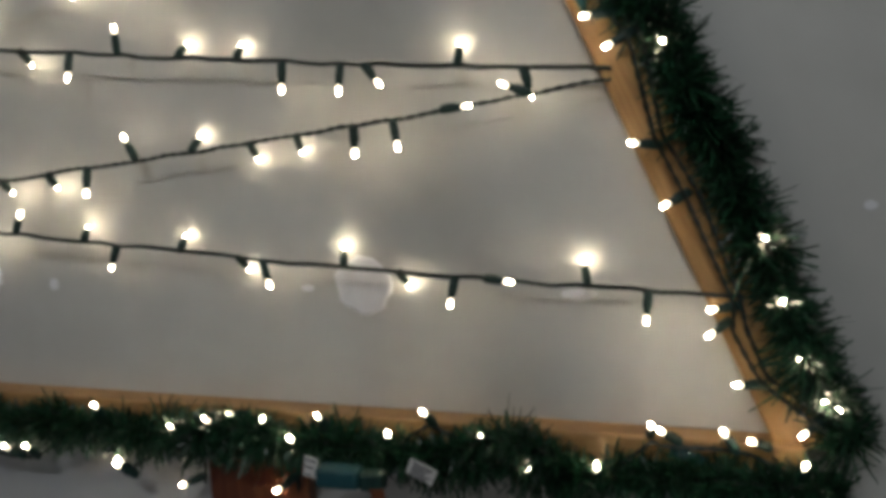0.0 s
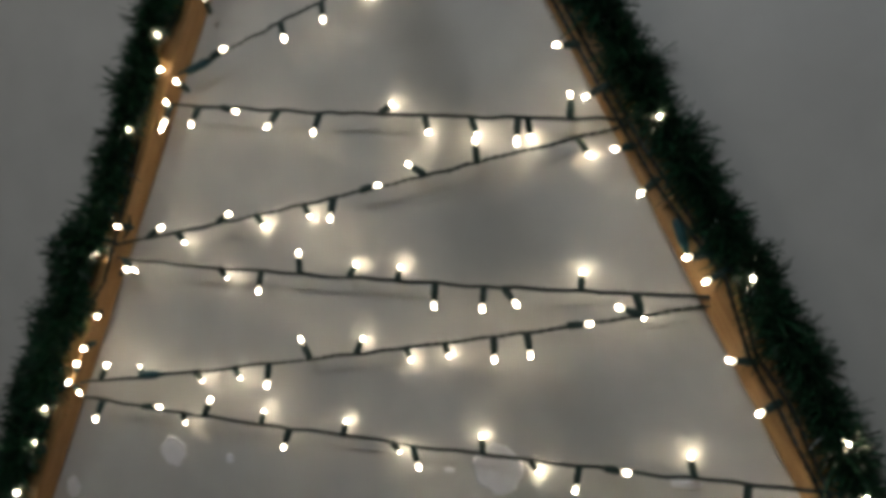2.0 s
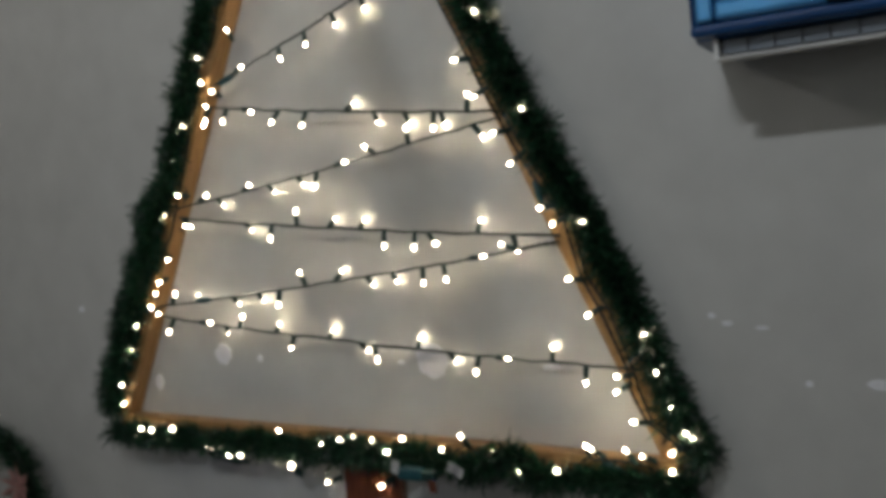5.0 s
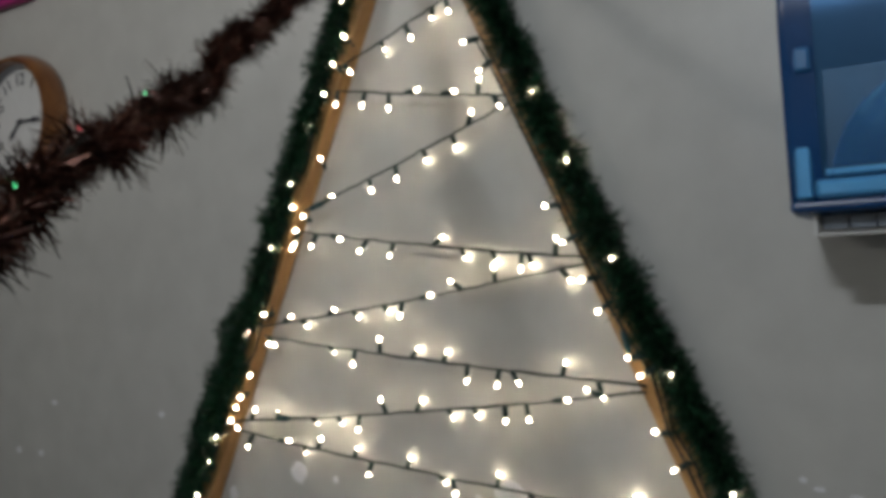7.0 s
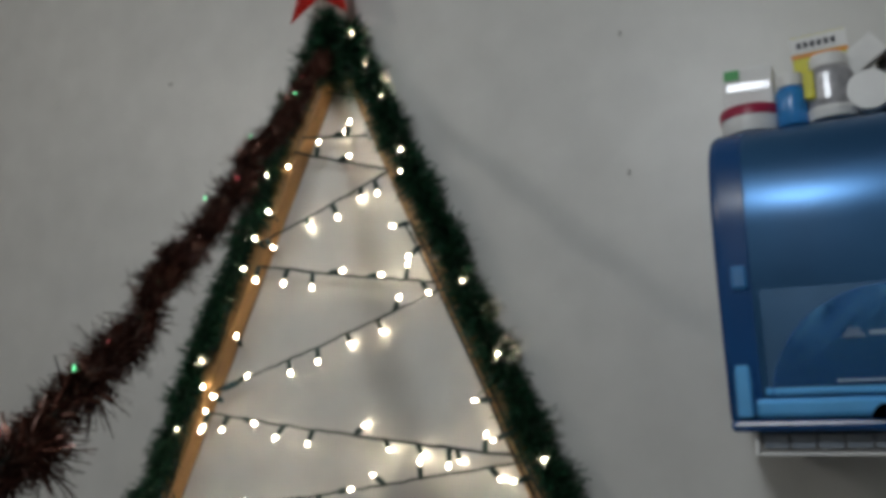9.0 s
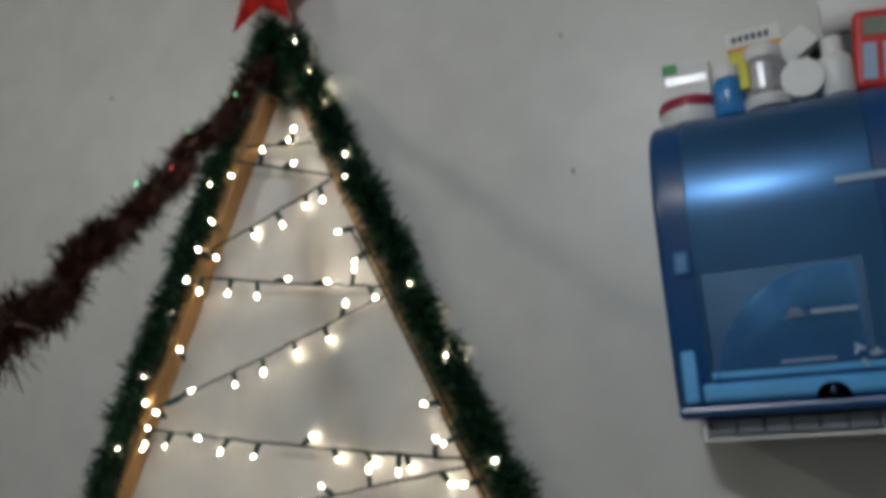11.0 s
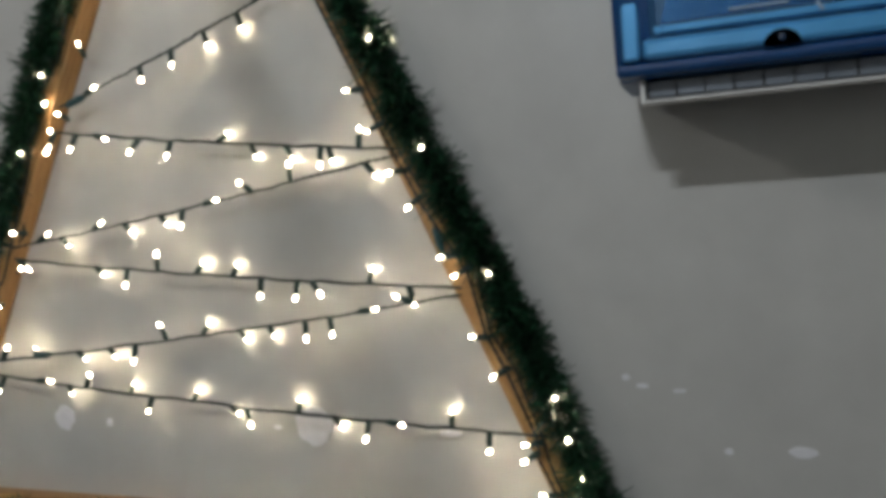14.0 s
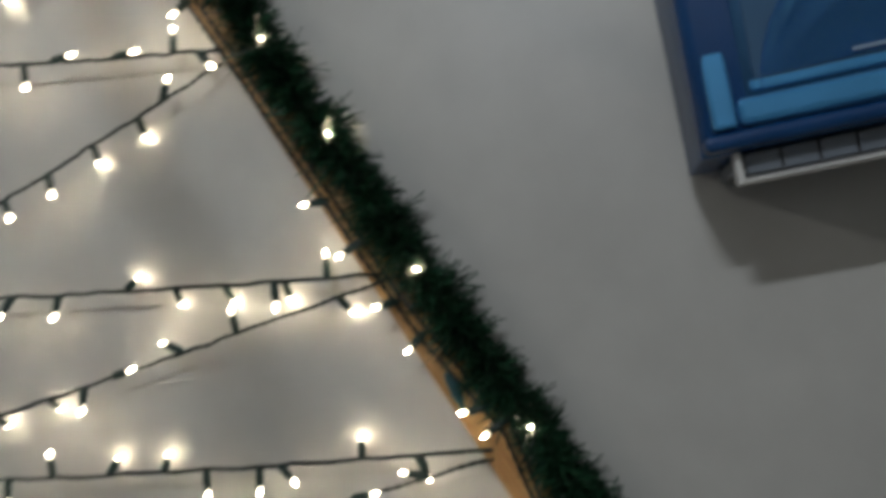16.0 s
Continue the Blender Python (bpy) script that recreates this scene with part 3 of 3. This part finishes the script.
tag_card(-0.047, -0.108, 0.786, 0.015, 0.026, 15, PAPER, 3, "small white paper tag on the light cord")
tag_card(0.076, -0.108, 0.790, 0.030, 0.020, 25, PAPER, 5, "white printed warning tag on the light cord")
tag_card(0.028, -0.108, 0.757, 0.016, 0.024, -5, TRUNK, 0, "small brown tag hanging from the cord")
plug = holder("power_plug", -0.018, -0.10, 0.775, "teal moulded power plug lying in the base garland", "plug")
part("plug_body", box(-0.024, 0.024, -0.012, 0.012, -0.011, 0.011, 0.004), TEAL, plug)
part("socket_end", box(0.025, 0.050, -0.010, 0.010, -0.012, 0.008, 0.003), SOCKET, plug)

# ---- red star ----


def star(x, y, z, r, lean):
    s = bmesh.new()
    front, back = s.verts.new((0, -0.028, 0)), s.verts.new((0, 0.012, 0))
    ring = []
    for k in range(10):
        q = r if k % 2 == 0 else r * 0.43
        a = math.pi / 2 + math.pi * k / 5
        ring.append(s.verts.new((q * math.cos(a), 0, q * math.sin(a))))
    for k in range(10):
        j = (k + 1) % 10
        s.faces.new((front, ring[j], ring[k]))
        s.faces.new((back, ring[k], ring[j]))
    bmesh.ops.recalc_face_normals(s, faces=s.faces[:])
    ob = link("tree_star", s, RED, m=pose(x, y, z, 0, lean, 0))
    return tagged(ob, "shiny red foil five-pointed star on the tree top", "star")


star(-0.194, -0.080, 2.340, 0.115, 1.5)

# ---- hanging brown tinsel garland ----


def bezier(a, b, c, n):
    return [(1 - s) ** 2 * a + 2 * s * (1 - s) * b + s * s * c for s in (k / n for k in range(n + 1))]


hang = bezier(Vector((-0.180, -0.085, 2.162)), Vector((0.06, -0.765, 1.573)), Vector((0.397, -1.259, 1.383)), 40)
hang += bezier(Vector((0.397, -1.259, 1.383)), Vector((0.56, -1.50, 1.31)), Vector((0.30, -2.3, 1.9)), 14)[1:]
hang += bezier(Vector((0.30, -2.3, 1.9)), Vector((0.15, -2.7, 2.2)), Vector((-0.1, -3.4, CEIL - 0.002)), 14)[1:]
hang = [p + Vector((0.004 * math.sin(k * 1.35) - 0.003 * math.sin(k * 0.62), 0, 0.006 * math.sin(k * 1.1 + 0.8) + 0.005 * math.sin(k * 0.62))) * min(1, k / 6) for k, p in enumerate(hang)]
tinsel = holder("tinsel_garland", label="shaggy red-brown metallic tinsel garland hanging from the tree top", category="garland")
part("stem", tube(sampled(hang, 0.03), 0.004, 6), STEM, tinsel)
needles("tinsel_fringe", hang, 66000, 0.014, 0.037, 0.0010, TINSEL, tinsel, 31, along=0.5, label="red-brown foil strands", clump=0.42)
near = [p + Vector((0.006 * math.sin(k * 1.3), 0, 0.008 * math.cos(k * 1.1))) for k, p in enumerate(hang[:42])]
part("cable", twisted(near, 0.0008, 0.0008), CABLE, tinsel)
for k in range(3, 41, 3):
    tiny = new("bulb", RED_MESH if k % 2 else GREEN_MESH)
    tiny.parent = tinsel
    tiny.matrix_basis = Matrix.Translation(near[k] + Vector((0.008 * math.sin(k * 2.1), -0.016, 0.008 * math.cos(k * 1.7)))) @ Matrix.Scale(0.45, 4)

# ---- paper towel dispenser ----
DX0, DX1, DZ0, DZ1 = 0.536, 0.913, 1.440, 1.872
disp = holder("paper_towel_dispenser", (DX0 + DX1) / 2, 0, DZ0, "blue translucent wall-mounted paper towel dispenser", "dispenser")
HW, HH = (DX1 - DX0) / 2, DZ1 - DZ0


def side_profile(d):
    """Half outline (depth, height) of the bowed cover, set in by d."""
    pts = [(0.03, 0.0), (0.165, 0.0), (0.182, 0.012), (0.192, 0.06), (0.205, 0.16), (0.214, 0.25), (0.210, 0.325), (0.196, 0.382), (0.162, 0.416), (0.11, 0.428), (0.03, HH)]
    bow = []
    for k in range(len(pts) - 1):
        p0, p1, p2, p3 = (pts[max(0, min(len(pts) - 1, k + q))] for q in (-1, 0, 1, 2))
        for s in (0, 0.25, 0.5, 0.75):
            if k < 2 and s:
                continue
            bow.append(tuple(0.5 * (2 * b + (c - a) * s + (2 * a - 5 * b + 4 * c - e) * s * s + (3 * b - a - 3 * c + e) * s ** 3) for a, b, c, e in zip(p0, p1, p2, p3)))
    bow.append(pts[-1])
    return [(max(0.02, y - d), min(max(z, d), HH - d)) for y, z in bow]


def shell(half, d):
    bm = bmesh.new()
    a = [bm.verts.new((-half, -y, z)) for y, z in side_profile(d)]
    b = [bm.verts.new((half, -y, z)) for y, z in side_profile(d)]
    bm.faces.new(a)
    bm.faces.new(b[::-1])
    for k in range(len(a)):
        j = (k + 1) % len(a)
        bm.faces.new((a[k], b[k], b[j], a[j]))
    bmesh.ops.recalc_face_normals(bm, faces=bm.faces[:])
    edges = [e for e in bm.edges if abs(e.verts[0].co.x - e.verts[1].co.x) < 1e-6 and max(v.co.y for v in e.verts) < -0.031]
    bmesh.ops.bevel(bm, geom=edges, offset=0.014 if d == 0 else 0.004, segments=3, affect="EDGES", profile=0.5)
    return bm


part("cover", shell(HW, 0.0), BLUE, disp, "glossy dark blue tinted cover", smooth=True)
part("front_window", shell(0.118, -0.0016), WINDOW, disp, "clear lighter blue middle of the cover", m=pose(-0.026, 0, 0), smooth=True)
half = bmesh.new()
angles = [radians(180 - 3.4 * k) for k in range(31)]
arc = [half.verts.new((0.020 + 0.150 * math.cos(a), 0, 0.004 + 0.150 * math.sin(a))) for a in angles]
arc += [half.verts.new((arc[-1].co.x, 0, 0.030)), half.verts.new((arc[0].co.x + 0.003, 0, 0.030))]
half.faces.new(arc)
bmesh.ops.solidify(half, geom=half.faces[:], thickness=0.0010)
bmesh.ops.recalc_face_normals(half, faces=half.faces[:])
part("roll_disc", half, DISC, disp, "pale round roll end seen through the cover", m=pose(0.0, -0.1955, 0.030, 6.0, 0, 0), smooth=False)
part("back_plate", box(-HW + 0.004, HW - 0.004, -0.028, -0.001, 0.006, HH - 0.004, 0.004), NAVY, disp)
# window, bars and moulded edge on the cover, 3 mm proud
part("lower_rail", box(-HW + 0.036, HW - 0.036, -0.1970, -0.170, 0.019, 0.044, 0.006), BLUE_LITE, disp, "lighter blue moulded rail")
part("upper_rail", box(-HW + 0.050, HW - 0.050, -0.1975, -0.170, 0.0475, 0.058, 0.003), BLUE_LITE, disp, "lighter blue moulded rail")
part("lower_lip", box(-HW + 0.002, HW - 0.002, -0.1925, -0.165, 0.001, 0.017, 0.007, 3), BLUE, disp, "dark navy rounded lower lip")
part("side_rail", box(-HW + 0.012, -HW + 0.034, -0.1965, -0.175, 0.019, 0.092, 0.004), BLUE_LITE, disp, "lighter blue moulded rib")
part("side_rail", box(HW - 0.034, HW - 0.012, -0.1965, -0.175, 0.019, 0.092, 0.004), BLUE_LITE, disp, "lighter blue moulded rib")
part("clip", box(-HW + 0.020, -HW + 0.042, -0.2150, -0.190, 0.188, 0.222, 0.005), CLIP, disp, "lighter blue inner clip")
part("clip", box(HW - 0.042, HW - 0.020, -0.2150, -0.190, 0.188, 0.222, 0.005), CLIP, disp, "lighter blue inner clip")
bm = box(-0.098, 0.098, -0.001, 0.001, 0, 0.132, 0.0008, 1)
part("window_panel", bm, PANEL, disp, "smoky rectangular window panel", m=pose(-0.036, -0.1952, 0.056, 6.0, 0, 0))
lock = bmesh.new()
dome = [lock.verts.new((0.021 * math.cos(math.pi * k / 16), 0, 0.019 * math.sin(math.pi * k / 16))) for k in range(17)]
lock.faces.new(dome)
bmesh.ops.solidify(lock, geom=lock.faces[:], thickness=0.0030)
part("lock_recess", lock, DARK, disp, "dark half-round lock recess", m=pose(0.006, -0.1985, 0.0165))
part("key_slot", lathe([(0, 0), (0.0042, 0), (0.0042, 0.0016), (0.0030, 0.0022), (0, 0.0018)], 14), NAVY, disp, m=pose(0.006, -0.2016, 0.025, 90, 0, 0), smooth=True)
part("tray_back", box(-HW + 0.030, HW - 0.030, -0.150, -0.030, -0.016, -0.001, 0.003), GREY, disp, "grey paper slot")
part("tray_lip", box(-HW + 0.034, HW - 0.034, -0.172, -0.148, -0.031, -0.0265, 0.002), WHITE, disp, "pale grey tray lip")
for sx in (-1, 1):
    part("tray_side", box(sx * (HW - 0.031) - 0.003, sx * (HW - 0.031) + 0.003, -0.171, -0.148, -0.031, -0.001, 0.001), WHITE, disp)
for k in range(9):
    part("tray_tooth", box(-0.150 + 0.034 * k, -0.150 + 0.034 * k + 0.0315, -0.160, -0.1505, -0.022, -0.003, 0.001), TRAY, disp)
# plain shapes in place of the printed marks
bm = bmesh.new()
tri = [bm.verts.new(v) for v in ((-0.014, 0, 0), (0.014, 0, 0), (0.004, 0, 0.013), (0, 0, 0.010), (-0.004, 0, 0.014))]
bm.faces.new(tri)
bmesh.ops.solidify(bm, geom=bm.faces[:], thickness=0.0006)
part("print_mark", bm, PRINT, disp, m=pose(-0.025, -0.2098, 0.118, 7, 0, 0))
part("print_bar", box(-0.004, 0.050, -0.0005, 0.0005, -0.002, 0.0035), PRINT, disp, m=pose(-0.003, -0.2098, 0.122, 7, 0, 0))
part("print_bar", box(-0.045, 0.020, -0.0005, 0.0005, -0.0015, 0.0018), PRINT, disp, m=pose(-0.005, -0.2036, 0.064, 7, 0, 0))
part("print_bar", box(-0.028, 0.050, -0.0005, 0.0005, -0.0045, 0.0045), PRINT, disp, m=pose(0.072, -0.2186, 0.285, 0, 0, 0))
for k in range(5):
    a = 2.2 * k
    part("print_mark", box(-0.009 + 0.002 * k, 0.007, -0.0005, 0.0005, -0.0022, 0.0022), PRINT, disp, m=pose(0.050 + 0.012 * math.cos(a), -0.2040, 0.066 + 0.011 * math.sin(a), 7, 30 * k, 0))

# ---- things on top of the dispenser ----
TOP = DZ1 + 0.001


def bottle(x, y, z, r, h, body, cap, label, cap_r=0.8, cap_h=0.25, band=None, lean=0):
    b = holder("pill_bottle", label=label, category="bottle", group="things on the dispenser", m=pose(x, y, z, 0, lean, 0))
    hb = h * (1 - cap_h)
    part("body", lathe([(0, 0), (r * 0.92, 0), (r, r * 0.12), (r, hb * 0.82), (r * 0.9, hb * 0.93), (r * 0.7, hb), (0, hb)], 24), body, b, smooth=True)
    part("cap", lathe([(0, hb), (r * cap_r, hb + 0.0005), (r * cap_r, h - 0.003), (r * cap_r * 0.93, h), (0, h)], 24), cap, b, smooth=True)
    if band:
        part("paper_label", lathe([(r + 0.0006, hb * 0.15), (r + 0.0008, hb * 0.15), (r + 0.0008, hb * 0.78), (r + 0.0006, hb * 0.78)], 24), band, b)
    return b


def tub(x, y, z, r, h, lid, label, m=None):
    t = holder("plastic_tub", label=label, category="tub", group="things on the dispenser", m=m if m is not None else pose(x, y, z))
    part("body", lathe([(0, 0), (r * 0.9, 0), (r * 0.94, 0.004), (r * 0.96, h * 0.6), (0, h * 0.6)], 28), WHITE, t, smooth=True)
    part("lid", lathe([(0, h * 0.6), (r, h * 0.6), (r, h - 0.004), (r * 0.95, h), (0, h)], 28), lid, t, smooth=True)
    return t


def carton(x, y, z, w, d, h, material, label, lean=0, turn=0):
    c = holder("small_carton", label=label, category="box", group="things on the dispenser", m=pose(x, y, z, 0, lean, turn))
    part("body", box(-w / 2, w / 2, -d / 2, d / 2, 0, h, 0.001, 1), material, c)
    return c


tub(0.590, -0.085, TOP, 0.046, 0.040, MAROON, "white plastic tub with a maroon lid")
c = carton(0.590, -0.085, TOP + 0.041, 0.070, 0.040, 0.062, PAPER, "white carton with a green mark and silver band", lean=2)
part("green_mark", box(-0.034, -0.012, -0.0215, -0.0203, 0.044, 0.060), GREEN, c)
part("silver_band", box(-0.030, 0.030, -0.0215, -0.0203, 0.026, 0.038), SILVER, c)
bottle(0.650, -0.105, TOP, 0.023, 0.078, SKYBLUE, WHITE, "small glossy blue bottle with a white cap")
y = carton(0.697, -0.060, TOP, 0.076, 0.022, 0.150, YELLOW, "upright yellow carton with a white printed top edge", lean=-2)
part("white_strip", box(-0.0392, 0.0392, -0.0125, -0.0112, 0.122, 0.148), PAPER, y)
part("orange_strip", box(-0.0392, 0.0392, -0.0124, -0.0112, 0.115, 0.121), ORANGE, y)
for k in range(6):
    part("print_bar", box(-0.030 + 0.0095 * k, -0.024 + 0.0095 * k, -0.0136, -0.0126, 0.130, 0.139), INK, y)
tub(0.703, -0.105, TOP, 0.036, 0.016, WHITE, "low white jar under a pill bottle")
bottle(0.703, -0.105, TOP + 0.017, 0.032, 0.080, SILVER, WHITE, "silver and white pill bottle with a yellow edge", band=SILVER)
part("label_edge", box(-0.0345, -0.020, -0.0300, -0.0200, 0.012, 0.055, 0.002), YELLOW, bpy.data.objects["pill_bottle.001"])
tub(0, 0, 0, 0.030, 0.046, WHITE, "white jar lying on its side with its lid outward", m=pose(0.752, -0.085, TOP + 0.031, 90, 0, 0))
carton(0.757, -0.085, TOP + 0.080, 0.062, 0.026, 0.036, PAPER, "small white carton tilted on a jar", lean=-35)
carton(0.805, -0.040, TOP, 0.075, 0.050, 0.110, DARK, "dark box behind the bottles")
bottle(0.797, -0.105, TOP, 0.024, 0.090, WHITE, WHITE, "slim white bottle with a white cap", cap_r=0.62, cap_h=0.3)
dev = holder("digital_timer", 0.850, -0.105, TOP, "red hand-held digital device with a grey display", "timer", m=pose(0.850, -0.105, TOP, 0, 6, 0))
part("body", box(-0.034, 0.034, -0.012, 0.012, 0, 0.118, 0.010, 3), RED_PLASTIC, dev)
part("display", box(-0.020, 0.020, -0.0136, -0.0122, 0.078, 0.104, 0.0004, 1), LCD, dev, "grey display")
part("front_panel", box(-0.022, -0.004, -0.0136, -0.0122, 0.012, 0.066, 0.0004, 1), PRINT, dev)
part("front_panel", box(0.004, 0.022, -0.0136, -0.0122, 0.012, 0.066, 0.0004, 1), PRINT, dev)
roll = holder("paper_roll", label="white paper roll lying across the boxes", category="paper roll", m=pose(0.790, -0.055, TOP + 0.142, 0, 88, 0))
part("paper", lathe([(0.008, 0), (0.030, 0), (0.031, 0.003), (0.031, 0.177), (0.030, 0.180), (0.008, 0.180), (0.008, 0)], 28), PAPER, roll, smooth=True)

# ---- wall clock ----
CX, CZ, CR = -1.525, 1.862, 0.188
clock = holder("wall_clock", CX, 0, CZ, "round wooden wall clock with a white dial", "clock", m=pose(CX, 0, CZ, 90, 0, 0))
part("rim", lathe([(CR * 0.82, 0.001), (CR * 0.97, 0.001), (CR, 0.012), (CR, 0.034), (CR * 0.96, 0.060), (CR * 0.92, 0.072), (CR * 0.87, 0.068), (CR * 0.855, 0.050), (CR * 0.835, 0.030), (CR * 0.82, 0.030), (CR * 0.82, 0.001)], 48), CLOCKWOOD, clock, "varnished brown wooden rim", smooth=True)
part("inner_ring", lathe([(CR * 0.81, 0.029), (CR * 0.845, 0.029), (CR * 0.845, 0.046), (CR * 0.81, 0.034), (CR * 0.81, 0.029)], 48), BRONZE, clock, smooth=True)
part("dial", lathe([(0, 0.024), (CR * 0.835, 0.024), (CR * 0.835, 0.028), (0, 0.028)], 48), DIAL, clock, "plain white dial")
for h in range(1, 13):
    a = radians(90 - 30 * h)
    text_mesh("numeral", str(h), 0.050, INK, clock, pose(CR * 0.64 * math.cos(a), CR * 0.64 * math.sin(a), 0.0290, 0, 0, -30 * h if h in (12, 1, 11) else (90 - 30 * h) * 0.35))


def hand_of_clock(name, length, width, hour):
    bm = box(-width / 2, width / 2, -0.012, length, 0, 0.001)
    box(-width, width, length * 0.62, length * 0.80, 0, 0.001, bm=bm)
    part(name, bm, INK, clock, m=pose(0, 0, 0.031 + 0.002 * (name == "minute_pointer"), 0, 0, -30 * hour))


hand_of_clock("hour_pointer", 0.066, 0.008, 7.6)
hand_of_clock("minute_pointer", 0.100, 0.007, 3.05)
part("centre_cap", lathe([(0, 0.03), (0.006, 0.03), (0.005, 0.036), (0, 0.037)], 14), DARK, clock, smooth=True)

# ---- magenta panel above the clock ----
panel = holder("magenta_panel", -1.66, 0, 2.36, "magenta card panel with pale and dark printed bars", "wall panel")
part("card", box(-0.175, 0.175, -0.030, -0.001, -0.150, 0.150, 0.004), MAGENTA, panel)
for k in range(6):
    part("print_bar", box(-0.150 + 0.052 * k, -0.118 + 0.052 * k, -0.0318, -0.0303, -0.118, -0.070 + 0.01 * (k % 2)), PAPER if k % 2 == 0 else INK, panel)
    part("print_bar", box(-0.140 + 0.052 * k, -0.120 + 0.052 * k, -0.0330, -0.0319, -0.112, -0.092), INK if k % 2 == 0 else PAPER, panel)

# ---- wreath low on the wall ----
wreath = holder("green_wreath", -1.30, 0, 0.60, "dark green tinsel wreath with a pale pink flower", "wreath")
ring = [Vector((0.165 * math.cos(2 * math.pi * k / 30), -0.075, 0.165 * math.sin(2 * math.pi * k / 30))) for k in range(31)]
part("hoop", tube(ring, 0.012, 8), STEM, wreath)
needles("fringe", ring, 8500, 0.03, 0.066, 0.0018, NEEDLE, wreath, 41, along=0.5)
flower = bmesh.new()
for k in range(9):
    a = 2 * math.pi * k / 9
    c0 = flower.verts.new((0, -0.012, 0))
    r1, r2 = 0.028 + 0.006 * (k % 2), 0.052 + 0.008 * (k % 3)
    p1 = flower.verts.new((r1 * math.cos(a - 0.3), -0.004, r1 * math.sin(a - 0.3)))
    p2 = flower.verts.new((r2 * math.cos(a), -0.016 + 0.006 * (k % 2), r2 * math.sin(a)))
    p3 = flower.verts.new((r1 * math.cos(a + 0.3), -0.004, r1 * math.sin(a + 0.3)))
    flower.faces.new((c0, p1, p2, p3))
bmesh.ops.solidify(flower, geom=flower.faces[:], thickness=0.0015)
part("flower", flower, PINK, wreath, "pale pink fabric flower", m=pose(0.19, -0.125, 0.06))

# ---- blue chair under the tree ----
chair = holder("plastic_chair", -0.46, -0.30, 0, "glossy blue plastic chair standing against the wall", "chair")
arch = [Vector((-0.21, 0, 0.42)), Vector((-0.215, 0.01, 0.60)), Vector((-0.19, 0.02, 0.685)), Vector((-0.12, 0.03, 0.712)), Vector((0, 0.035, 0.718)),
        Vector((0.12, 0.03, 0.712)), Vector((0.19, 0.02, 0.685)), Vector((0.215, 0.01, 0.60)), Vector((0.21, 0, 0.42))]
part("back_frame", tube(arch, 0.012, 10), NAVYRIM, chair, smooth=True)
part("backrest", box(-0.20, 0.20, 0.012, 0.022, 0.50, 0.695, 0.004), NAVYRIM, chair)
part("seat", box(-0.21, 0.21, -0.42, 0.01, 0.41, 0.435, 0.01), NAVYRIM, chair)
for sx in (-0.19, 0.19):
    for sy in (-0.40, -0.01):
        part("leg", lathe([(0, 0), (0.014, 0), (0.017, 0.41), (0, 0.41)], 10), GREY, chair, m=pose(sx, sy, 0.001), smooth=True)
